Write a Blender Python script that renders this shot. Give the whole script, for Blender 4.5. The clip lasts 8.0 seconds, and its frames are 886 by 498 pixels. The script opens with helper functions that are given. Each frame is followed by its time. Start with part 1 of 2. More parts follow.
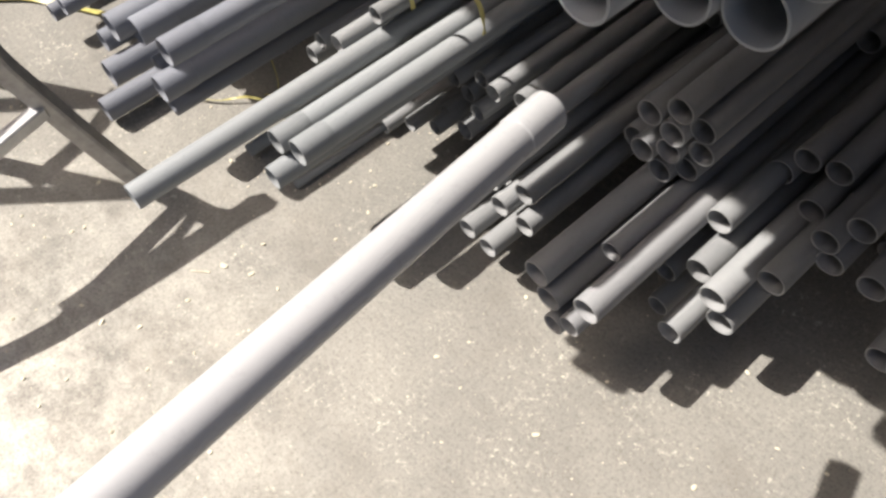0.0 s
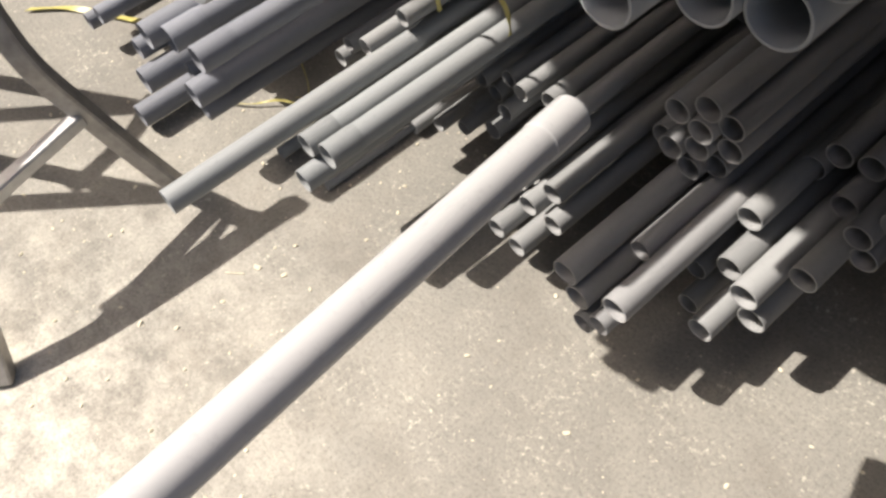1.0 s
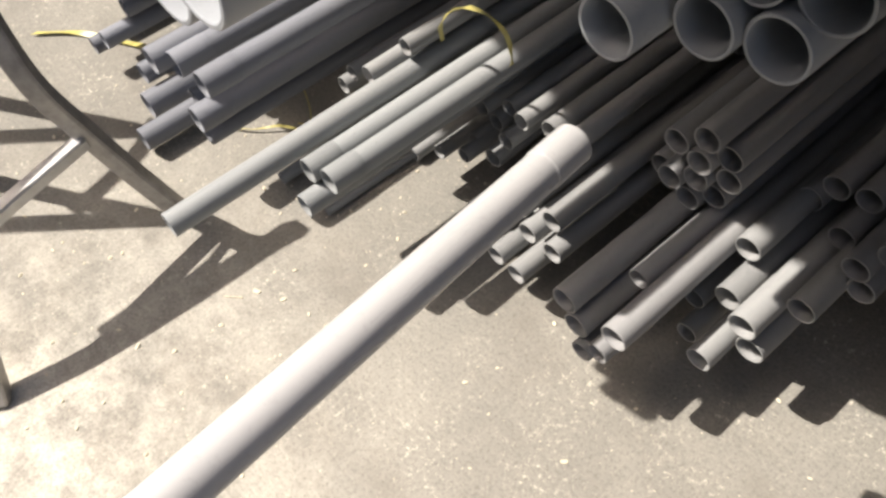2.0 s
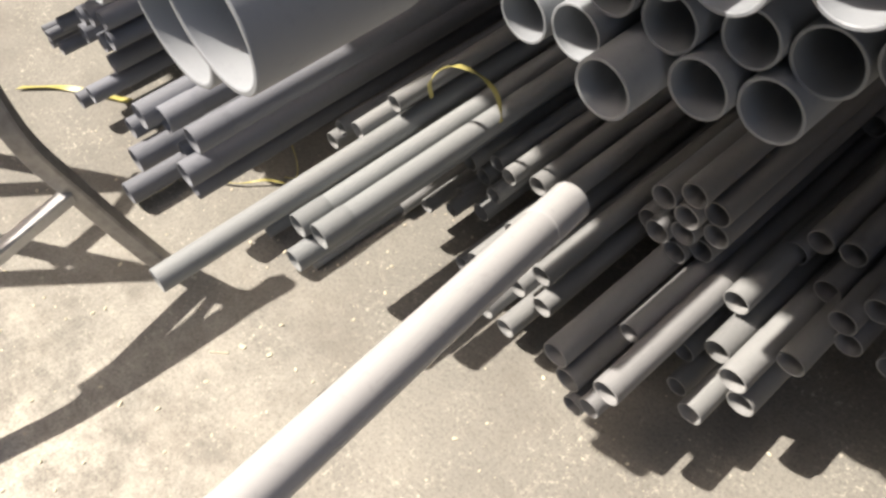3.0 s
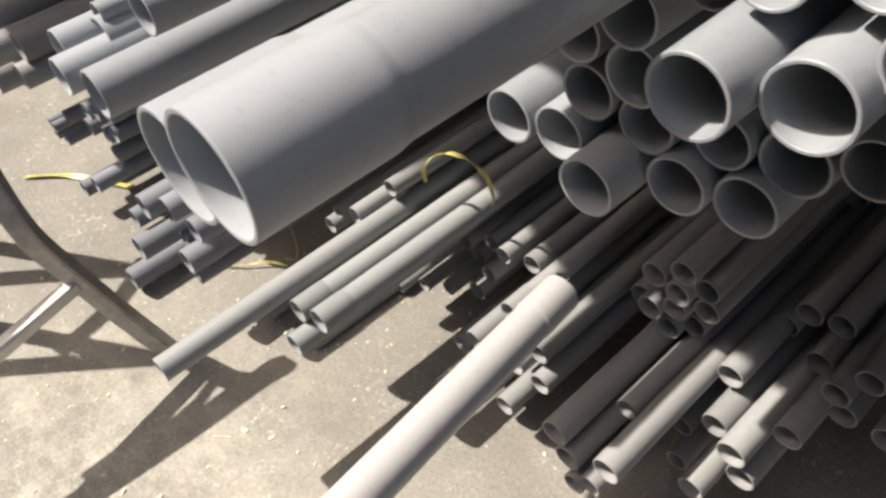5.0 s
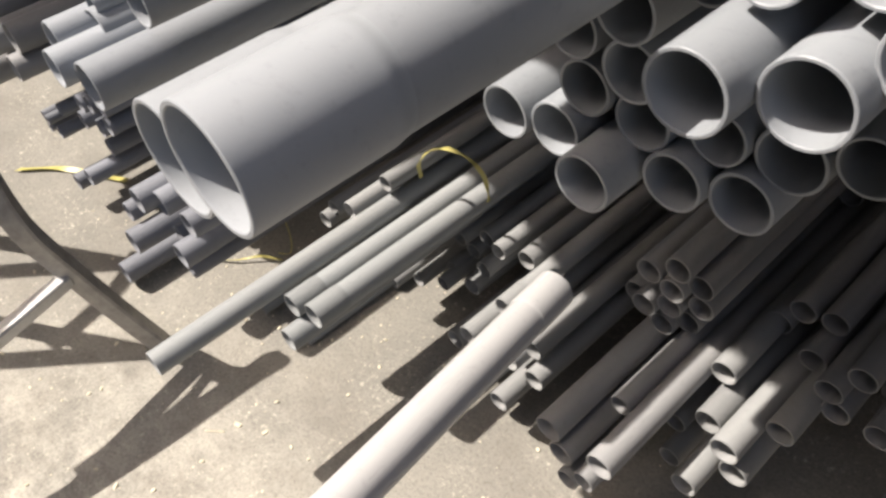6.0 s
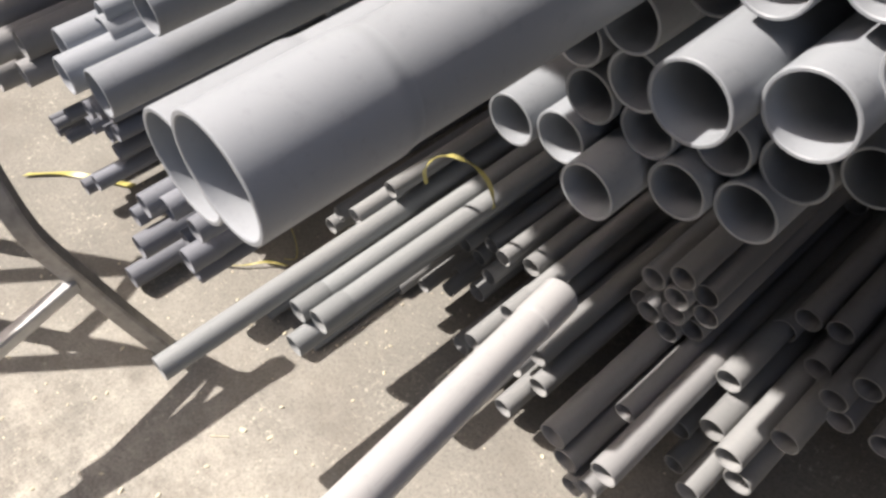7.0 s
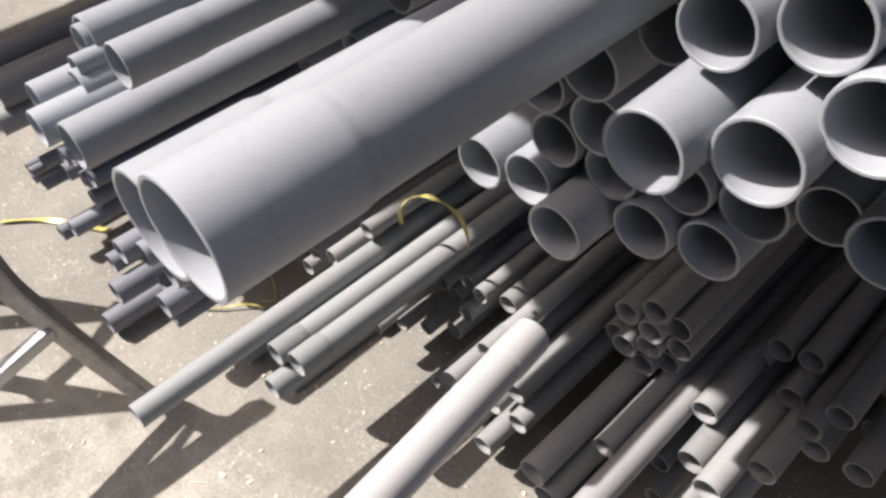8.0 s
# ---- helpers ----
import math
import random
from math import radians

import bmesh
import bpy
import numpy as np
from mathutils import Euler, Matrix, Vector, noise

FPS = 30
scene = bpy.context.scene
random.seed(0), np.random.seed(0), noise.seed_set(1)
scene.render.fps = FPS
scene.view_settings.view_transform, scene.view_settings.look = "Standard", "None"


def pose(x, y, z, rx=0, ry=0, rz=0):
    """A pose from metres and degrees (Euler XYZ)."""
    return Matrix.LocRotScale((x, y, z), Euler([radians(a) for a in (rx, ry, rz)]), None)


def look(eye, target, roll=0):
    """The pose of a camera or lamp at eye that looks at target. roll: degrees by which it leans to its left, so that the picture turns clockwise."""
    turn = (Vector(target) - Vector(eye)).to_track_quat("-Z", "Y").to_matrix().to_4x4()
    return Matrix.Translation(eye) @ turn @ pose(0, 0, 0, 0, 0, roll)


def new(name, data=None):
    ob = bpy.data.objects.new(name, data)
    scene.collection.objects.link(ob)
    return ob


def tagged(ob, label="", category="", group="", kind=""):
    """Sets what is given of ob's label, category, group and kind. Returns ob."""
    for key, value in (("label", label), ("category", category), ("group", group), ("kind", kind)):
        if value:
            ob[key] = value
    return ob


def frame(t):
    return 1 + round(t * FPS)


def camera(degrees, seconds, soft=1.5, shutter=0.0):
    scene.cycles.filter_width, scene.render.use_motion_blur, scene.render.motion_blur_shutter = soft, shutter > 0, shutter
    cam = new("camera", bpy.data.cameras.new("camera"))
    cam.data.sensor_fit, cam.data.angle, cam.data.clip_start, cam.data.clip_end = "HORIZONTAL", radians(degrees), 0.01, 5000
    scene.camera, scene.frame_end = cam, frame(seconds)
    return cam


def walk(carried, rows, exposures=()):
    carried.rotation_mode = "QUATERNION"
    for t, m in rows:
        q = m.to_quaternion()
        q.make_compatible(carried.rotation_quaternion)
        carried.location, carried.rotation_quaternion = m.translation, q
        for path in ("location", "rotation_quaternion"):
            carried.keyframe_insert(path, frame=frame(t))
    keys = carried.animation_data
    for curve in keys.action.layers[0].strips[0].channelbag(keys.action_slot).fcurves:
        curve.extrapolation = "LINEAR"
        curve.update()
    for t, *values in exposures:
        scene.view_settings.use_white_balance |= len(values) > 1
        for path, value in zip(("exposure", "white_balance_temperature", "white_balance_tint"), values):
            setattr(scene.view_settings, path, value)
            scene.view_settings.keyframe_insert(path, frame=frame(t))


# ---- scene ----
cam = camera(58.4, 8.0, soft=2.7)
PATH = [
    (0, (0.0821, 0.0544, 1.5729), (-0.7189, 0.7298, -0.1309), -2.13),
    (0.5, (0.0791, 0.0555, 1.5699), (-0.6996, 0.6824, -0.1617), -3.33),
    (1, (0.0871, 0.0622, 1.589), (-0.7624, 0.6682, -0.1178), -6.71),
    (2.5, (0.0872, 0.0481, 1.5947), (-0.8198, 0.7476, -0.0443), -3.78),
    (3, (0.0653, 0.0379, 1.5996), (-0.8592, 0.8055, 0.0008), -2.69),
    (3.5, (0.0674, 0.0256, 1.6164), (-0.8791, 0.8127, 0.04), -2.21),
    (4, (0.0684, 0.0322, 1.6375), (-0.9301, 0.8313, 0.0994), -3.23),
    (4.5, (0.0664, 0.04, 1.6517), (-0.9641, 0.8365, 0.1336), -4.93),
    (5, (0.0653, 0.0519, 1.6549), (-0.9455, 0.9013, 0.1527), -3.99),
    (6.5, (0.0634, 0.0499, 1.6528), (-0.9315, 0.9026, 0.1416), -3.1),
    (7, (0.0644, 0.0489, 1.6578), (-0.9465, 0.9032, 0.1577), -3.3),
    (7.5, (0.0654, 0.0537, 1.6659), (-0.9546, 0.9228, 0.1811), -3.32),
    (8, (0.0754, 0.0576, 1.6769), (-0.9479, 0.989, 0.2322), -3.08),
]
walk(cam, [(t, look(eye, target, roll)) for t, eye, target, roll in PATH],
     exposures=[(0, 0.90, 6500, 13), (1.2, 0.84, 6750, 13), (2.5, 0.93, 6800, 13), (3.5, 0.91, 6950, 13), (5, 0.86, 6900, 13), (7, 0.88, 6650, 15), (8, 0.94, 6500, 16)])

# ---- light: high sun from the front left, clear sky ----
SUN_X, SUN_Y = 0.65, 0.43                      # drift of a shadow per metre of height
world = bpy.data.worlds.new("world")
scene.world = world
world.use_nodes = True
wn = world.node_tree.nodes
sky = wn.new("ShaderNodeTexSky")
sky.sky_type = "NISHITA"
sky.sun_disc = False
sky.dust_density = 5.0
elev = math.atan2(1.0, math.hypot(SUN_X, SUN_Y))
sky.sun_elevation = elev
sky.sun_rotation = math.atan2(-SUN_X, -SUN_Y)
wn["Background"].inputs["Strength"].default_value = 0.150
world.node_tree.links.new(sky.outputs[0], wn["Background"].inputs["Color"])
sun = new("sun", bpy.data.lights.new("sun", "SUN"))
sun.data.energy = 4.8
sun.data.angle = radians(0.6)
sun.data.color = (1.0, 0.965, 0.905)
sun.matrix_world = look((-SUN_X * 8, -SUN_Y * 8, 8), (0, 0, 0))

# ---- materials ----
def nodes_of(name):
    m = bpy.data.materials.new(name)
    m.use_nodes = True
    return m, m.node_tree.nodes, m.node_tree.links


def noise_tex(nn, ll, scale, detail=5.0, rough=0.6, stretch=None):
    co = nn.new("ShaderNodeTexCoord")
    mp = nn.new("ShaderNodeMapping")
    if stretch:
        mp.inputs["Scale"].default_value = stretch
    tx = nn.new("ShaderNodeTexNoise")
    tx.inputs["Scale"].default_value = scale
    tx.inputs["Detail"].default_value = detail
    tx.inputs["Roughness"].default_value = rough
    ll.new(co.outputs["Object"], mp.inputs["Vector"])
    ll.new(mp.outputs["Vector"], tx.inputs["Vector"])
    return tx


def ramp(nn, ll, src, a, b, ca, cb):
    r = nn.new("ShaderNodeValToRGB")
    r.color_ramp.elements[0].position, r.color_ramp.elements[1].position = a, b
    r.color_ramp.elements[0].color, r.color_ramp.elements[1].color = (*ca, 1), (*cb, 1)
    ll.new(src, r.inputs["Fac"])
    return r


def mixed(nn, ll, fac, a, b, mode="MIX"):
    x = nn.new("ShaderNodeMix")
    x.data_type, x.blend_type = "RGBA", mode
    if isinstance(fac, float):
        x.inputs[0].default_value = fac
    else:
        ll.new(fac, x.inputs[0])
    for s, v in ((6, a), (7, b)):
        if isinstance(v, tuple):
            x.inputs[s].default_value = (*v, 1)
        else:
            ll.new(v, x.inputs[s])
    return x.outputs[2]


def pvc(name, colour, rough=0.45, dust=(0.33, 0.31, 0.28), amount=0.45):
    m, nn, ll = nodes_of(name)
    bs = nn["Principled BSDF"]
    info = nn.new("ShaderNodeObjectInfo")
    tone = nn.new("ShaderNodeMapRange")
    tone.inputs[3].default_value, tone.inputs[4].default_value = 0.84, 1.14
    ll.new(info.outputs["Random"], tone.inputs[0])
    streak = noise_tex(nn, ll, 14, 6, 0.6, (1, 0.12, 1))
    spots = noise_tex(nn, ll, 70, 4, 0.7)
    dusty = ramp(nn, ll, streak.outputs["Fac"], 0.42, 0.72, (0, 0, 0), (amount, amount, amount))
    c = mixed(nn, ll, dusty.outputs["Color"], colour, dust)
    speck = ramp(nn, ll, spots.outputs["Fac"], 0.28, 0.44, (0.88, 0.88, 0.88), (1, 1, 1))
    c = mixed(nn, ll, 1.0, c, speck.outputs["Color"], "MULTIPLY")
    hsv = nn.new("ShaderNodeHueSaturation")
    ll.new(c, hsv.inputs["Color"])
    ll.new(tone.outputs[0], hsv.inputs["Value"])
    ll.new(hsv.outputs["Color"], bs.inputs["Base Color"])
    rr = nn.new("ShaderNodeMapRange")
    rr.inputs[3].default_value, rr.inputs[4].default_value = rough - 0.08, rough + 0.22
    ll.new(streak.outputs["Fac"], rr.inputs[0])
    ll.new(rr.outputs[0], bs.inputs["Roughness"])
    bs.inputs["Specular IOR Level"].default_value = 0.4
    bump = nn.new("ShaderNodeBump")
    bump.inputs["Strength"].default_value = 0.12
    bump.inputs["Distance"].default_value = 0.002
    ll.new(spots.outputs["Fac"], bump.inputs["Height"])
    ll.new(bump.outputs["Normal"], bs.inputs["Normal"])
    return m


PVC = pvc("grey_pvc", (0.235, 0.235, 0.235), 0.45, (0.30, 0.295, 0.285))
PVC_PALE = pvc("pale_grey_pvc", (0.23, 0.243, 0.245), 0.5, (0.285, 0.28, 0.268), 0.4)
PVC_BLUE = pvc("bluish_grey_pvc", (0.175, 0.185, 0.21), 0.5, (0.27, 0.265, 0.255), 0.35)
PVC_WARM = pvc("dusty_grey_pvc", (0.24, 0.243, 0.239), 0.55, (0.295, 0.29, 0.278), 0.5)
PVC_BIG = pvc("smooth_pale_pvc", (0.268, 0.286, 0.304), 0.36, (0.31, 0.318, 0.325), 0.35)
PVC_MID = pvc("bluish_mid_pvc", (0.255, 0.275, 0.298), 0.40, (0.32, 0.315, 0.305), 0.2)


def concrete():
    m, nn, ll = nodes_of("dusty_concrete")
    bs = nn["Principled BSDF"]
    big = noise_tex(nn, ll, 1.6, 5, 0.6)
    mid = noise_tex(nn, ll, 9, 7, 0.65)
    fine = noise_tex(nn, ll, 120, 4, 0.75)
    base = ramp(nn, ll, big.outputs["Fac"], 0.32, 0.68, (0.185, 0.175, 0.152), (0.245, 0.232, 0.202))
    c = mixed(nn, ll, ramp(nn, ll, mid.outputs["Fac"], 0.42, 0.72, (0, 0, 0), (0.5, 0.5, 0.5)).outputs["Color"], base.outputs["Color"], (0.285, 0.268, 0.228))
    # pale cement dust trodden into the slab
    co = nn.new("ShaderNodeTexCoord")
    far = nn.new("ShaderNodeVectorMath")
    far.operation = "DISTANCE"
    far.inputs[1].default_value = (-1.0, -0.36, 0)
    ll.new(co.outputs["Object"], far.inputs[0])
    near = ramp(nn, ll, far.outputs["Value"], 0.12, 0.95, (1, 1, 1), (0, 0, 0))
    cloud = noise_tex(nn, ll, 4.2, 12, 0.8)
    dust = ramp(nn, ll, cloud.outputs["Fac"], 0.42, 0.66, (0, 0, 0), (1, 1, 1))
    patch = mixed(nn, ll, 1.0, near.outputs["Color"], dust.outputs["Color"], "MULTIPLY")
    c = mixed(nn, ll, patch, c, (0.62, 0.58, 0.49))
    grit = ramp(nn, ll, fine.outputs["Fac"], 0.30, 0.52, (0.66, 0.66, 0.66), (1.06, 1.06, 1.06))
    c = mixed(nn, ll, 1.0, c, grit.outputs["Color"], "MULTIPLY")
    # chalky flecks that gather in clusters
    cluster = noise_tex(nn, ll, 5.5, 4, 0.6)
    cl = ramp(nn, ll, cluster.outputs["Fac"], 0.46, 0.66, (0.12, 0.12, 0.12), (1, 1, 1))
    flecks = noise_tex(nn, ll, 62, 5, 0.85)
    fl = ramp(nn, ll, flecks.outputs["Fac"], 0.56, 0.615, (0, 0, 0), (0.95, 0.95, 0.95))
    fm = mixed(nn, ll, 1.0, fl.outputs["Color"], cl.outputs["Color"], "MULTIPLY")
    c = mixed(nn, ll, fm, c, (0.60, 0.56, 0.45))
    # long scuffs dragged along the slab
    scuff = noise_tex(nn, ll, 30, 7, 0.8, (1.0, 0.28, 1))
    sc = ramp(nn, ll, scuff.outputs["Fac"], 0.60, 0.72, (0, 0, 0), (0.5, 0.5, 0.5))
    c = mixed(nn, ll, sc.outputs["Color"], c, (0.44, 0.41, 0.34))
    # brownish damp-looking stains
    stain = noise_tex(nn, ll, 2.7, 8, 0.7, (1.0, 1.4, 1))
    st = ramp(nn, ll, stain.outputs["Fac"], 0.50, 0.68, (0, 0, 0), (0.55, 0.55, 0.55))
    c = mixed(nn, ll, st.outputs["Color"], c, (0.165, 0.148, 0.124))
    pits = noise_tex(nn, ll, 210, 2, 0.6)
    pt = ramp(nn, ll, pits.outputs["Fac"], 0.30, 0.36, (0.55, 0.55, 0.55), (1, 1, 1))
    c = mixed(nn, ll, 1.0, c, pt.outputs["Color"], "MULTIPLY")
    ll.new(c, bs.inputs["Base Color"])
    bs.inputs["Roughness"].default_value = 0.9
    bump = nn.new("ShaderNodeBump")
    bump.inputs["Strength"].default_value = 0.45
    bump.inputs["Distance"].default_value = 0.005
    ll.new(fine.outputs["Fac"], bump.inputs["Height"])
    ll.new(bump.outputs["Normal"], bs.inputs["Normal"])
    return m


def plain(name, colour, rough=0.6, metal=0.0, scale=20, vary=0.25):
    m, nn, ll = nodes_of(name)
    bs = nn["Principled BSDF"]
    tx = noise_tex(nn, ll, scale, 6, 0.65)
    lo = tuple(v * (1 - vary) for v in colour)
    hi = tuple(min(1, v * (1 + vary)) for v in colour)
    r = ramp(nn, ll, tx.outputs["Fac"], 0.3, 0.7, lo, hi)
    ll.new(r.outputs["Color"], bs.inputs["Base Color"])
    bs.inputs["Roughness"].default_value, bs.inputs["Metallic"].default_value = rough, metal
    bump = nn.new("ShaderNodeBump")
    bump.inputs["Strength"].default_value, bump.inputs["Distance"].default_value = 0.2, 0.002
    ll.new(tx.outputs["Fac"], bump.inputs["Height"])
    ll.new(bump.outputs["Normal"], bs.inputs["Normal"])
    return m


PVC_GLOSS = pvc("glossy_pale_pvc", (0.34, 0.34, 0.338), 0.2, (0.37, 0.36, 0.35), 0.35)
CRUMB = plain("pale_crumbs", (0.62, 0.56, 0.42), 0.9, 0.0, 80)
INK = plain("faded_black_print", (0.03, 0.03, 0.03), 0.7, 0.0, 40)
FLOOR = concrete()
STEEL = plain("painted_grey_steel", (0.36, 0.34, 0.31), 0.45, 0.3, 30)
BARE = plain("bare_galvanised_steel", (0.62, 0.62, 0.61), 0.32, 0.8, 40, 0.12)
RACK = plain("dark_rack_steel", (0.10, 0.09, 0.085), 0.6, 0.4, 25)
WALL = plain("grimy_render", (0.24, 0.21, 0.18), 0.9, 0.0, 6)
SHEET = plain("old_roof_sheet", (0.15, 0.135, 0.12), 0.6, 0.4, 8)
RIBBON = plain("yellow_strap_plastic", (0.46, 0.41, 0.13), 0.4, 0.0, 60, 0.15)


# ---- helpers of this scene ----
def mesh_of(name, bm):
    me = bpy.data.meshes.new(name)
    bmesh.ops.recalc_face_normals(bm, faces=bm.faces)
    bm.to_mesh(me)
    bm.free()
    return me


def part(name, bm, material, parent=None, label="", smooth=False):
    me = mesh_of(name, bm)
    me.materials.append(material)
    if smooth:
        me.shade_smooth()
        me.set_sharp_from_angle(angle=radians(32))
    ob = new(name, me)
    if parent:
        ob.parent = parent
    if label:
        tagged(ob, label)
    return ob


def lathe(rings, seg):
    """A closed tube wall about the y axis from (y, radius) rings that go round its section."""
    bm = bmesh.new()
    loops = []
    for y, r in rings:
        loops.append([bm.verts.new((r * math.cos(2 * math.pi * i / seg), y, r * math.sin(2 * math.pi * i / seg))) for i in range(seg)])
    for a, b in zip(loops, loops[1:] + loops[:1]):
        for i in range(seg):
            j = (i + 1) % seg
            bm.faces.new((a[i], a[j], b[j], b[i]))
    return bm


def box(size, at=(0, 0, 0), bevel=0.0):
    bm = bmesh.new()
    bmesh.ops.create_cube(bm, size=1, matrix=Matrix.Translation(at) @ Matrix.Diagonal((*size, 1)))
    if bevel:
        bmesh.ops.bevel(bm, geom=bm.edges[:], offset=bevel, segments=2, affect="EDGES")
    return bm


def wall_of(d):
    return max(0.0018, 0.055 * d)


rng = random.Random(7)


def pipe(x, y, z, d, material, label, group, length=3.4, socket=0.0, wall=None, yaw=0.0, pitch=0.0, seg=30, taper=0.13):
    """A pipe whose open mouth is at (x, y, z) and which runs back along +y; socket: length of a belled mouth."""
    w = wall or wall_of(d)
    r = d / 2
    e = min(0.0009, w * 0.3)
    if socket:
        body_r = r / 1.05
        start = socket * (0.92 + taper)
    else:
        body_r, start = r, 0.0
    rings = [(start + e, body_r), (length, body_r), (length, body_r - w), (start + e, body_r - w), (start, body_r - w + e), (start, body_r - e)]
    ob = part("pvc_pipe", lathe(rings, seg), material, None, "", True)
    ob.matrix_world = pose(x, y, z, pitch, 0, yaw)
    tagged(ob, label, "pipe", group)
    if socket:
        bell = [(socket * (0.96 + taper * k / 8), r + (body_r + 0.0002 - r) * (3 * (k / 8) ** 2 - 2 * (k / 8) ** 3)) for k in range(9)]
        inner = [(y0, min(q - w, body_r - 0.0004) if k < 6 else q - w) for k, (y0, q) in enumerate(reversed(bell))]
        inner[0] = (bell[-1][0], body_r - 0.0008)
        s = lathe([(e, r)] + bell + inner + [(e, r - w), (0, r - w + e), (0, r - e)], seg)
        part("socket", s, material, ob, "belled socket end of the pipe", True)
    return ob


# ---- ground and the closing walls ----
fl = bmesh.new()
bmesh.ops.create_grid(fl, x_segments=60, y_segments=60, size=1, matrix=Matrix.Diagonal((400, 400, 1, 1)))
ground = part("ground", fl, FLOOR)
tagged(ground, "dusty worn concrete yard floor with pale cement patches", "ground", kind="structure")

BLUE_HEAP = [
    (-1.3388, 0.3651, 0.4133, 0.0636), (-1.2961, 0.3985, 0.41, 0.0646), (-1.4, 0.35, 0.343, 0.05), (-1.1065, 0.3836, 0.4964, 0.06),
    (-1.356, 0.32, 0.295, 0.063), (-1.295, 0.41, 0.3, 0.05), (-1.2293, 0.3764, 0.3046, 0.0643), (-1.527, 0.3, 0.05, 0.063),
    (-1.2974, 0.4035, 0.1749, 0.0505),
]
FAR_HEAP = [
    (-1.889, 0.36, 0.097, 0.05), (-1.756, 0.37, 0.198, 0.05), (-1.699, 0.44, 0.362, 0.05), (-1.619, 0.44, 0.414, 0.05),
    (-1.751, 0.42, 0.371, 0.05), (-1.71, 0.422, 0.444, 0.05), (-1.663, 0.43, 0.465, 0.05), (-1.613, 0.441, 0.475, 0.05),
    (-1.742, 0.45, 0.265, 0.05), (-2.114, 0.4, 0.189, 0.032), (-1.97, 0.42, 0.28, 0.04), (-2.081, 0.397, 0.192, 0.032),
    (-2.107, 0.4, 0.149, 0.032), (-2.006, 0.4, 0.188, 0.04),
]
UPPER_LEFT = [
    (-0.8547, 0.2631, 1.0429, 0.0689), (-0.9655, 0.2712, 1.0573, 0.0529), (-0.9155, 0.2464, 1.0486, 0.0538), (-0.933, 0.3217, 1.0603, 0.0647),
    (-0.8259, 0.348, 1.1359, 0.0634), (-0.9674, 0.3662, 1.1096, 0.0654), (-0.9692, 0.3579, 1.1056, 0.0508), (-0.9375, 0.3282, 1.0947, 0.0326),
]
WAITING_HEAP = [
    (-1.882, 0.38, 0.572, 0.08), (-1.98, 0.312, 0.535, 0.08), (-2.036, 0.312, 0.43, 0.08), (-1.887, 0.354, 0.495, 0.07),
    (-2.095, 0.349, 0.541, 0.08), (-1.948, 0.399, 0.458, 0.07), (-2.116, 0.28, 0.424, 0.08),
]
NARROW_PILE = [
    (-1.0445, 0.685, 0.3706, 0.0416), (-0.9942, 0.6937, 0.3948, 0.0416), (-1.0619, 0.6676, 0.3319, 0.0416), (-0.969, 0.7808, 0.4336, 0.0416),
]
LONG_PILE = [
    (-0.9593, 0.1778, 0.3726, 0.0533), (-0.8296, 0.4662, 0.3774, 0.0581), (-0.8906, 0.4556, 0.3648, 0.055), (-0.8606, 0.414, 0.3145, 0.0523),
    (-1.031, 0.5308, 0.012, 0.022), (-1.1842, 0.5022, 0.03, 0.034),
]
SHADED_PILE = [
    (-0.8435, 0.8828, 0.2731, 0.0441), (-0.7847, 0.9122, 0.2937, 0.0441), (-0.7376, 0.9024, 0.2946, 0.0441), (-0.817, 0.9024, 0.2309, 0.0441),
    (-0.7523, 0.871, 0.2437, 0.0441), (-0.7641, 0.8436, 0.1976, 0.049), (-0.865, 0.8769, 0.1447, 0.0441), (-0.6612, 0.9122, 0.3191, 0.049),
    (-1.018, 0.8, 0.025, 0.04), (-0.933, 0.82, 0.091, 0.04), (-0.85, 0.829, 0.143, 0.04),
]
SUNLIT_BUNDLE = [
    (-0.603, 0.78, 0.326, 0.05), (-0.602, 0.811, 0.21, 0.045), (-0.592, 0.757, 0.255, 0.045), (-0.669, 0.738, 0.2, 0.05),
    (-0.701, 0.73, 0.161, 0.05), (-0.511, 0.77, 0.28, 0.05), (-0.646, 0.73, 0.149, 0.05), (-0.547, 0.74, 0.23, 0.05),
    (-0.599, 0.7, 0.128, 0.05), (-0.484, 0.75, 0.215, 0.05), (-0.536, 0.7, 0.125, 0.05),
]
ROUND_BUNDLE = [
    (-0.398, 0.96, 0.47, 0.055), (-0.338, 0.952, 0.53, 0.055), (-0.433, 0.998, 0.338, 0.055), (-0.342, 0.959, 0.459, 0.055),
    (-0.297, 0.976, 0.493, 0.055), (-0.39, 0.958, 0.374, 0.055), (-0.343, 0.968, 0.403, 0.055), (-0.286, 0.98, 0.437, 0.055),
    (-0.352, 0.979, 0.325, 0.055), (-0.308, 0.993, 0.36, 0.055),
]
LOOSE_TRIO = [
    (-0.372, 0.665, 0.265, 0.06), (-0.334, 0.663, 0.219, 0.058), (-0.249, 0.664, 0.288, 0.058), (-0.304, 0.654, 0.164, 0.048),
    (-0.271, 0.658, 0.2, 0.048), (-0.3019, 0.7928, 0.287, 0.0464),
]
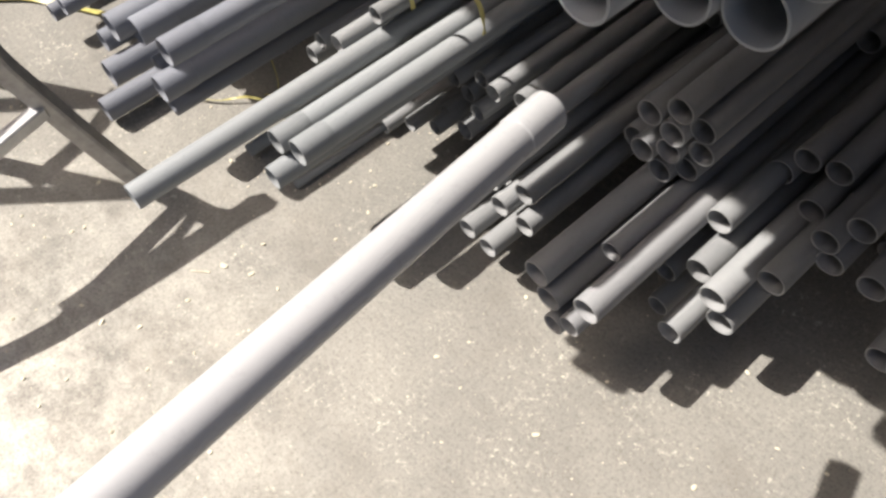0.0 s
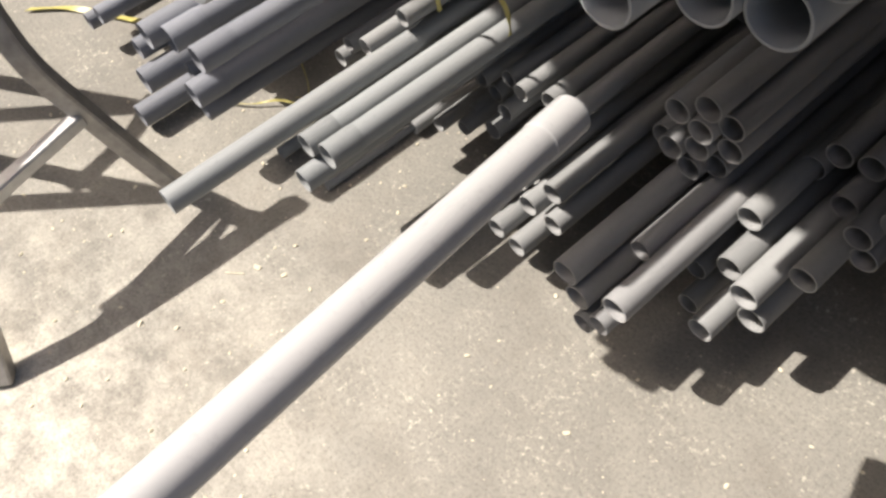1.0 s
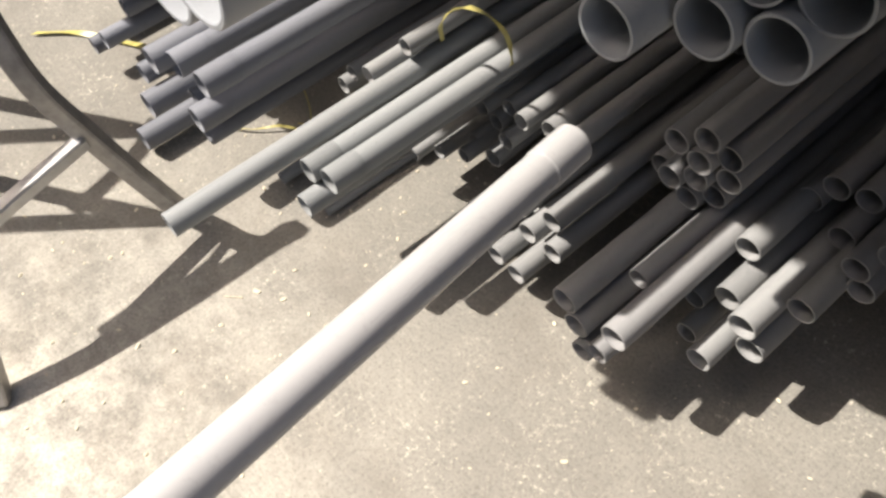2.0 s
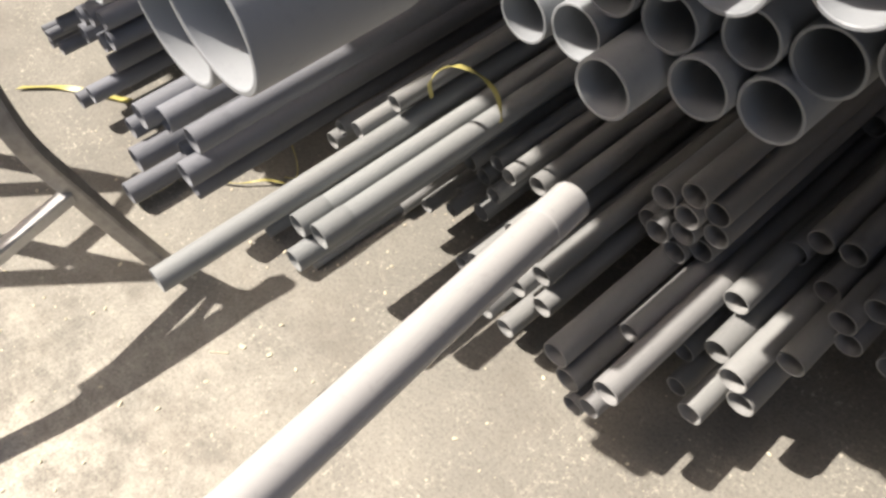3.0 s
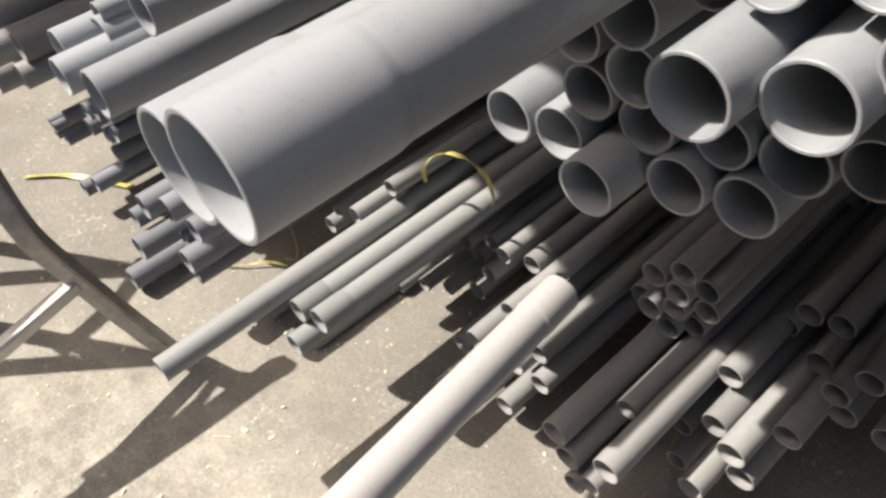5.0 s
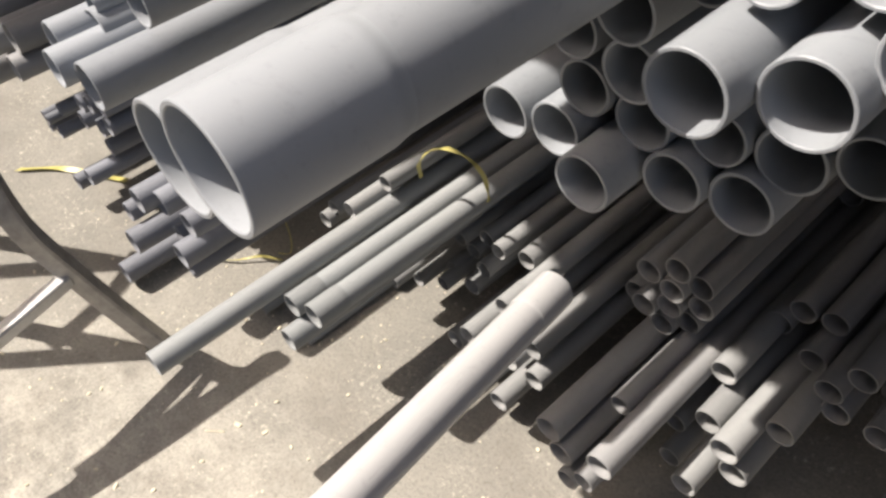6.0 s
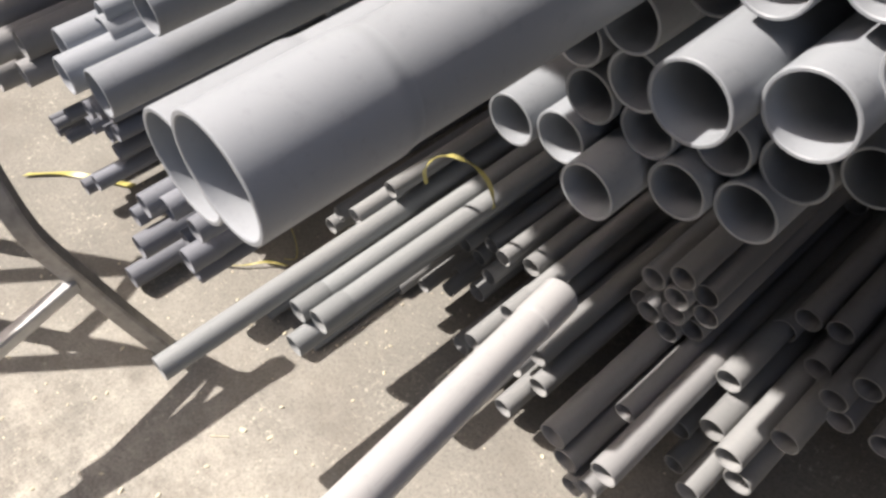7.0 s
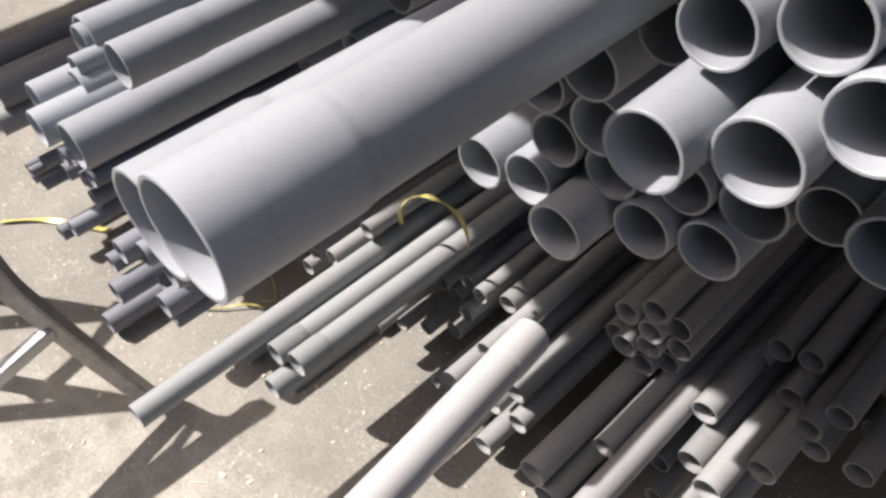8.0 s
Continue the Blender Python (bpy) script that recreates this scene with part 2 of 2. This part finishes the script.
CORNER_BUNDLE = [
    (-0.1979, 0.9675, 0.3275, 0.0558), (-0.1707, 0.9017, 0.255, 0.0575), (-0.2321, 0.9068, 0.1691, 0.0499), (-0.2021, 0.8629, 0.1174, 0.0489),
    (-0.112, 0.86, 0.274, 0.06), (-0.14, 0.808, 0.165, 0.055), (-0.081, 0.867, 0.215, 0.06), (-0.0569, 0.9431, 0.3079, 0.0571),
]
DARK_BUNDLE = [
    (-0.035, 1.032, 0.377, 0.055), (-0.008, 1.039, 0.328, 0.055), (0.072, 1.02, 0.365, 0.055), (0.158, 0.95, 0.315, 0.055),
    (-0.158, 1.148, 0.392, 0.055), (-0.098, 1.15, 0.409, 0.055), (-0.186, 1.133, 0.343, 0.055), (-0.094, 1.1, 0.342, 0.055),
    (-0.001, 1.061, 0.422, 0.055),
]
UPPER_STACK = [
    (-0.5001, 0.6556, 0.9765, 0.0798), (-0.42, 0.6621, 0.9898, 0.0786), (-0.34, 0.621, 0.978, 0.082), (-0.254, 0.676, 1, 0.08),
    (-0.174, 0.69, 1.012, 0.081), (-0.3903, 0.6738, 1.0642, 0.0753), (-0.4111, 0.6659, 1.139, 0.0725), (-0.3274, 0.6383, 1.2116, 0.0752),
    (-0.322, 0.659, 1.13, 0.0768), (-0.3117, 0.684, 1.0515, 0.0761), (-0.1665, 0.4896, 1.2813, 0.0756), (-0.0915, 0.522, 1.2936, 0.0758),
    (-0.2216, 0.693, 1.0767, 0.0704), (-0.1447, 0.704, 1.086, 0.0817), (-0.1582, 0.5482, 1.3648, 0.0679), (-0.0888, 0.5628, 1.3869, 0.07),
    (-0.0324, 0.5517, 1.3386, 0.0778), (-0.0723, 0.7049, 1.1235, 0.0694), (-0.003, 0.657, 1.156, 0.08), (-0.2661, 0.6729, 1.2636, 0.0698),
]


MARKED = ""


def lay(rows, material, label, group, belled=(), length=3.4, bell=0.07, wander=0.25):
    for i, (x, y, z, d) in enumerate(rows):
        pipe(x, y, z, d, material, label, group, length + rng.uniform(-0.1, 0.1), bell if i in belled else 0.0,
             yaw=rng.uniform(-wander, wander), pitch=rng.uniform(-0.15, 0.15))


lay(BLUE_HEAP, PVC_BLUE, "bluish grey plastic pipe in a loose heap", "pipes of the bluish heap", (1, 3, 6), bell=0.08)
lay(FAR_HEAP, PVC_BLUE, "thin bluish grey plastic pipe near the floor", "pipes of the far heap")
lay(UPPER_LEFT, PVC_MID, "large pale grey drain pipe stacked above the heap", "large pipes of the left stack", (4,), bell=0.11)
lay(WAITING_HEAP, PVC, "grey plastic pipe in a shaded stack", "pipes of the shaded left stack")
lay(NARROW_PILE, PVC_WARM, "narrow dusty grey conduit in a small pile", "narrow pipes")
lay(LONG_PILE, PVC_PALE, "long pale grey pipe sticking out in sunlight", "pipes of the long pile", (1, 2), bell=0.07)
lay(SHADED_PILE, PVC_WARM, "dusty grey pipe in a half-shaded pile", "pipes of the half-shaded pile")
MARKED = scene.collection.objects[-1].name
lay(SUNLIT_BUNDLE, PVC_WARM, "dusty grey pipe with a sunlit mouth", "pipes of the sunlit bundle", (0,), bell=0.06)
lay(ROUND_BUNDLE, PVC, "grey pipe in a round shaded bundle", "pipes of the round bundle")
lay(LOOSE_TRIO, PVC, "grey pipe lying loose in front", "loose front pipes")
lay(CORNER_BUNDLE, PVC_WARM, "dusty grey pipe with a half-lit mouth", "pipes of the corner bundle")
lay(DARK_BUNDLE, PVC, "grey pipe deep in the shade", "pipes of the dark bundle")
lay(UPPER_STACK, PVC_BIG, "thick-walled pale grey pressure pipe in the upper stack", "pipes of the upper stack", wander=0.1)

pipe(-0.273, 0.1675, 1.349, 0.0905, PVC_BIG, "big pale grey drain pipe with a belled mouth in full sun", "big belled pipes", 3.4, 0.112, 0.0045, seg=64)
pipe(-0.3673, 0.1802, 1.2881, 0.0945, PVC_BIG, "big pale grey drain pipe with a belled mouth behind another", "big belled pipes", 3.4, 0.112, 0.0045, seg=64)

# the pipe that is held out across the view
held = pipe(0, 0, 0, 0.053, PVC_GLOSS, "shiny pale pipe held out over the heaps", "held pipe", 2.0, 0.065, seg=48, taper=0.05)
held.matrix_world = look((-0.3074, 0.5510, 0.8668), (-0.2426, 0.1113, 0.9280)) @ pose(0, 0, 0, -90, 0, 0)

# the stand behind the viewer that the held pipe lies on
stand = new("pipe_stand")
stand.location = (-0.043, -1.243, 0)
tagged(stand, "plain steel post stand under a pipe end", "stand")
part("post", box((0.04, 0.04, 1.054), (0, 0, 0.542), 0.004), STEEL, stand)
part("foot", box((0.34, 0.34, 0.015), (0, 0, 0.0075), 0.003), STEEL, stand)
part("head", box((0.12, 0.05, 0.022), (0, 0, 1.078), 0.003), STEEL, stand)

# unseen pipes added above eye level to cast shade on the upper stack
for x in (-0.74, -0.655, -0.57, -0.49):
    pipe(x, 0.34, 1.60, 0.08, PVC_BIG, "unseen pale grey pipe added high up to shade the upper stack", "pipes of the top rack")

# thinner pipes on the hung rack, between the big ones
RACK_BAR = [
    (-0.8205, 0.7033, 1.0009, 0.05),
    (-0.7779, 0.7667, 1.0862, 0.072),
    (-0.7617, 0.8456, 1.0743, 0.072),
    (-0.9027, 0.6626, 0.9493, 0.039),
    (-0.8922, 0.6839, 0.9518, 0.036),
]
lay(RACK_BAR, PVC_BIG, "pale grey pipe lying between the big pipes", "pipes on the rack bar", length=2.6)


# ---- hidden lower pipes that carry the heaps ----
taken = [(x, z, d) for rows in (BLUE_HEAP, FAR_HEAP, WAITING_HEAP, NARROW_PILE, LONG_PILE, SHADED_PILE, SUNLIT_BUNDLE, ROUND_BUNDLE, LOOSE_TRIO, CORNER_BUNDLE, DARK_BUNDLE)
         for x, y, z, d in rows]


def room_for(x, z, d):
    return all(math.hypot(x - a, z - c) >= (d + e) / 2 - 0.001 for a, c, e in taken)


def underlay():
    spots = sorted(taken[:], key=lambda q: q[1])
    for x, z, d in spots:
        low, step = z, 0
        while low > d * 0.9 and step < 14:
            step += 1
            placed = False
            for side in (0.0, 0.35, -0.35, 0.7, -0.7, 1.0, -1.0):
                nx, nz = x + side * 0.9 * d, low - math.sqrt(max(0.0, 1 - (side * 0.9) ** 2)) * d - 0.0005
                if nz >= d / 2 and room_for(nx, nz, d):
                    taken.append((nx, nz, d))
                    pipe(nx, 1.35 + rng.uniform(0, 0.25), nz, d, PVC, "grey plastic pipe low in the heap", "lower pipes of the heaps", 2.2, seg=16)
                    x, low, placed = nx, nz, True
                    break
            if not placed:
                break


underlay()


# ---- unseen shading canopy, back wall and the hung upper rack ----
def slab(name, outline, z0, z1, material):
    bm = bmesh.new()
    lo = [bm.verts.new((x, y, z0)) for x, y in outline]
    hi = [bm.verts.new((x, y, z1)) for x, y in outline]
    n = len(outline)
    bm.faces.new(lo[::-1])
    bm.faces.new(hi)
    for i in range(n):
        bm.faces.new((lo[i], lo[(i + 1) % n], hi[(i + 1) % n], hi[i]))
    return part(name, bm, material)


# unseen; its ragged front edge sets where sun ends on each pipe
canopy = slab("ceiling", [(-4.9, -0.40), (-2.80, -0.40), (-2.62, -0.17), (-2.44, -0.06), (-2.27, -0.04), (-2.235, 0.09), (-2.12, 0.10), (-1.98, 0.06), (-1.86, 0.03), (-1.75, 0.11), (-1.50, 0.125), (-1.30, 0.14), (-0.88, 0.13), (-0.75, 0.20), (4.0, 0.25), (4.0, 4.6), (-4.9, 4.6)], 2.40, 2.44, SHEET)
tagged(canopy, "unseen sheet canopy shaped to shade the pipe racks", "canopy", kind="structure")
back = part("wall_back", box((8.0, 0.15, 2.4), (0.0, 4.52, 1.2)), WALL)
tagged(back, "grimy rendered wall behind the racks", "wall", kind="structure")
side = part("wall_side", box((0.15, 4.3, 2.4), (1.9, 2.3, 1.2)), WALL)
tagged(side, "grimy rendered side wall of the store", "wall", kind="structure")

# unseen wall added to keep sky light out of the pipe mouths
front = part("wall_front", box((14.0, 0.15, 6.4), (-0.5, -3.6, 3.2)), WALL)
tagged(front, "unseen tall rendered wall added to block low sky light", "wall", kind="structure")

# unseen wall added to dim the sky light from the left
left = part("wall_left", box((0.15, 9.0, 5.0), (-7.6, 0.9, 2.5)), WALL)
tagged(left, "unseen rendered wall added to block sky light from the left", "wall", kind="structure")


def hanger(y):
    """A steel cross bar on two rods from the canopy that carries the upper pipes."""
    root = new("hanging_rack")
    root.location = (0, y, 0)
    tagged(root, "dark steel hanging rack bar under the canopy", "rack", "hanging racks")
    part("bar", box((2.05, 0.05, 0.05), (-0.35, 0, 0.905), 0.004), RACK, root)
    for x in (-1.36, 0.66):
        part("rod", box((0.03, 0.03, 1.52), (x, 0, 1.64), 0.003), RACK, root)
    part("upper_bar", box((0.50, 0.04, 0.04), (-0.615, 0, 1.54), 0.004), RACK, root)
    for x in (-0.855, -0.375):
        part("upper_rod", box((0.025, 0.025, 0.84), (x, 0, 1.98), 0.003), RACK, root)
    return root


for y in (1.5, 2.9):
    hanger(y)


# ---- the bent steel trestle on the yard ----
def swept(points, w, h, turn=0.0):
    """A rectangular tube along a smooth line of points."""
    pts = [Vector(p) for p in points]
    fine = []
    for i in range(len(pts) - 1):
        p0, p1, p2, p3 = pts[max(i - 1, 0)], pts[i], pts[i + 1], pts[min(i + 2, len(pts) - 1)]
        for k in range(8):
            t = k / 8
            fine.append(0.5 * ((2 * p1) + (p2 - p0) * t + (2 * p0 - 5 * p1 + 4 * p2 - p3) * t * t + (3 * p1 - p0 - 3 * p2 + p3) * t ** 3))
    fine.append(pts[-1])
    bm = bmesh.new()
    loops = []
    for i, p in enumerate(fine):
        d = (fine[min(i + 1, len(fine) - 1)] - fine[max(i - 1, 0)]).normalized()
        side = d.cross(Vector((math.sin(turn), math.cos(turn), 0.001))).normalized()
        up = side.cross(d).normalized()
        c = 0.22
        ring = []
        for a, b in ((1, 1 - c), (1 - c, 1), (c - 1, 1), (-1, 1 - c), (-1, c - 1), (c - 1, -1), (1 - c, -1), (1, c - 1)):
            ring.append(bm.verts.new(p + side * (a * w / 2) + up * (b * h / 2)))
        loops.append(ring)
    for a, b in zip(loops, loops[1:]):
        for i in range(8):
            j = (i + 1) % 8
            bm.faces.new((a[i], a[j], b[j], b[i]))
    bm.faces.new(loops[0][::-1])
    bm.faces.new(loops[-1])
    return bm


trestle = new("trestle")
tagged(trestle, "bent grey steel trestle standing on the concrete", "trestle")
part("leg", swept([(-1.302, 0.262, 0.0), (-1.345, 0.215, 0.15), (-1.374, 0.175, 0.30), (-1.39, 0.14, 0.45), (-1.43, 0.137, 0.57), (-1.50, 0.15, 0.68)], 0.045, 0.045, 0.5), STEEL, trestle)
part("leg", swept([(-1.115, -0.305, 0.0), (-1.185, -0.25, 0.14), (-1.266, -0.205, 0.29), (-1.42, -0.06, 0.55), (-1.53, 0.05, 0.72)], 0.045, 0.045, 0.5), STEEL, trestle)
part("cross_bar", swept([(-1.366, 0.160, 0.292), (-1.318, -0.03, 0.29), (-1.272, -0.195, 0.288)], 0.034, 0.034), BARE, trestle, "bright bare steel cross bar")
part("top_rail", swept([(-1.50, 0.155, 0.70), (-1.515, 0.10, 0.715), (-1.53, 0.045, 0.735)], 0.04, 0.04), STEEL, trestle)

# unseen frame added outside the view to cast the bar shadows on the floor
bench = new("shadow_frame")
bench.location = (-0.0075, 0.045, 0)
tagged(bench, "unseen grey steel frame added to cast bar shadows on the floor", "bench")
for dx, dy in ((0.0, 0.0), (-0.30, 0.11)):
    part("rail", swept([(-2.33 + dx, -0.80 + dy, 0.75), (-2.03 + dx, -0.44 + dy, 0.75), (-1.77 + dx, -0.13 + dy, 0.75)], 0.045, 0.045), STEEL, bench)
    for px, py in ((-2.31, -0.775), (-1.79, -0.155)):
        part("leg", box((0.04, 0.04, 0.73), (px + dx, py + dy, 0.365), 0.004), STEEL, bench)
part("brace", swept([(-1.95, -0.30, 0.72), (-2.0, -0.10, 0.72), (-2.08, 0.02, 0.72)], 0.035, 0.035), STEEL, bench)
# thin bars added to split the frame's floor shadow into slits
part("shadow_slat", swept([(-1.603, -0.424, 0.75), (-1.609, -0.269, 0.75), (-1.635, -0.178, 0.75), (-1.673, -0.071, 0.75)], 0.022, 0.02), STEEL, bench)
part("shadow_slat", swept([(-1.575, -0.340, 0.75), (-1.587, -0.153, 0.75), (-1.603, -0.096, 0.75), (-1.633, -0.028, 0.75)], 0.022, 0.02), STEEL, bench)


# ---- yellow strapping ----
def ribbon(points, w=0.012, twist=0.6):
    pts = [Vector(p) for p in points]
    fine = []
    for i in range(len(pts) - 1):
        p0, p1, p2, p3 = pts[max(i - 1, 0)], pts[i], pts[i + 1], pts[min(i + 2, len(pts) - 1)]
        for k in range(7):
            t = k / 7
            fine.append(0.5 * ((2 * p1) + (p2 - p0) * t + (2 * p0 - 5 * p1 + 4 * p2 - p3) * t * t + (3 * p1 - p0 - 3 * p2 + p3) * t ** 3))
    fine.append(pts[-1])
    bm = bmesh.new()
    rows = []
    for i, p in enumerate(fine):
        d = (fine[min(i + 1, len(fine) - 1)] - fine[max(i - 1, 0)]).normalized()
        a = twist * math.sin(i * 0.35)
        s = Vector((0, 1, 0)).cross(d)
        s = s.normalized() if s.length > 0.2 else Vector((1, 0, 0))
        s = (s * math.sin(a) + Vector((0, 1, 0)) * math.cos(a)).normalized()
        n = d.cross(s).normalized()
        rows.append([bm.verts.new(p + s * (k * w / 2) + n * (q * 0.0006)) for k, q in ((-1, -1), (1, -1), (1, 1), (-1, 1))])
    for a, b in zip(rows, rows[1:]):
        for i in range(4):
            j = (i + 1) % 4
            bm.faces.new((a[i], a[j], b[j], b[i]))
    bm.faces.new(rows[0][::-1])
    bm.faces.new(rows[-1])
    return bm


def strap(points, label, w=0.012, twist=0.6):
    ob = part("strap", ribbon(points, w, twist), RIBBON, None, "", True)
    tagged(ob, label, "strap", "yellow straps")


strap([(-0.914, 0.840, 0.451), (-0.919, 0.840, 0.482), (-0.902, 0.840, 0.520), (-0.868, 0.840, 0.559), (-0.832, 0.840, 0.586), (-0.799, 0.840, 0.598), (-0.759, 0.840, 0.602), (-0.725, 0.840, 0.587), (-0.710, 0.840, 0.553), (-0.708, 0.840, 0.524)],
      "yellow plastic strap looped round the long pipes", 0.009)
strap([(-2.19, 0.27, 0.008), (-2.118, 0.35, 0.01), (-2.059, 0.395, 0.009), (-1.992, 0.436, 0.008), (-1.90, 0.49, 0.008)], "loose yellow plastic strap lying on the floor", 0.022, 0.25)
strap([(-1.44, 0.51, 0.008), (-1.39, 0.55, 0.012), (-1.345, 0.605, 0.02), (-1.30, 0.64, 0.012)], "loose yellow plastic strap curled on the floor", 0.008)
strap([(-1.30, 0.68, 0.14), (-1.285, 0.675, 0.08), (-1.29, 0.665, 0.03), (-1.33, 0.65, 0.008)], "yellow plastic strap hanging from the heap", 0.003)

# ---- crumbs of plaster and chips on the concrete ----
bm = bmesh.new()
for k in range(900):
    x, y = rng.uniform(-1.9, 0.7), rng.uniform(-0.75, 0.95)
    s = 0.0012 * (1 + 3.4 * rng.random() ** 4)
    m = Matrix.Translation((x, y, s * 0.35)) @ Euler((rng.uniform(-0.4, 0.4), rng.uniform(-0.4, 0.4), rng.uniform(0, 6.3))).to_matrix().to_4x4() @ Matrix.Diagonal((s * rng.uniform(0.8, 2.2), s, s * 0.5, 1))
    bmesh.ops.create_icosphere(bm, subdivisions=1, radius=1, matrix=m)
crumbs = part("crumbs", bm, CRUMB)
tagged(crumbs, "pale crumbs of plaster scattered on the concrete", "crumbs", kind="stuff")


def chip(x, y, sx, sy, turn, label):
    bm = box((sx, sy, 0.003), (0, 0, 0.0015), 0.001)
    for v in bm.verts:
        v.co.x *= 1 + 0.35 * math.sin(90 * v.co.y + turn)
    ob = part("wood_chip", bm, CRUMB)
    ob.matrix_world = pose(x, y, 0.0005, 0, 0, turn * 57)
    tagged(ob, label, "chip", "chips on the floor")


chip(-0.966, 0.274, 0.016, 0.010, 0.4, "pale flat chip lying on the concrete")
chip(-0.905, 0.308, 0.010, 0.009, 1.4, "small tan pebble-like chip on the concrete")
chip(-0.99, 0.225, 0.038, 0.003, 0.75, "thin pale splinter lying on the concrete")
chip(-0.20, 0.52, 0.012, 0.008, 0.9, "pale flat chip lying on the concrete")
chip(-0.33, 0.13, 0.010, 0.008, 0.2, "small tan pebble-like chip on the concrete")
chip(-0.735, 0.735, 0.026, 0.012, 0.7, "curled dry brown leaf-like chip on the concrete")


# ---- faded print on one pipe ----
def print_marks(host, count):
    for k in range(count):
        me = box((0.004, 0.0025 + 0.002 * (k % 2), 0.0006), (0.002, 0.20 + 0.0065 * k, 0.0254), 0.0)
        part("print_mark", me, INK, host)


print_marks(bpy.data.objects[MARKED], 5)
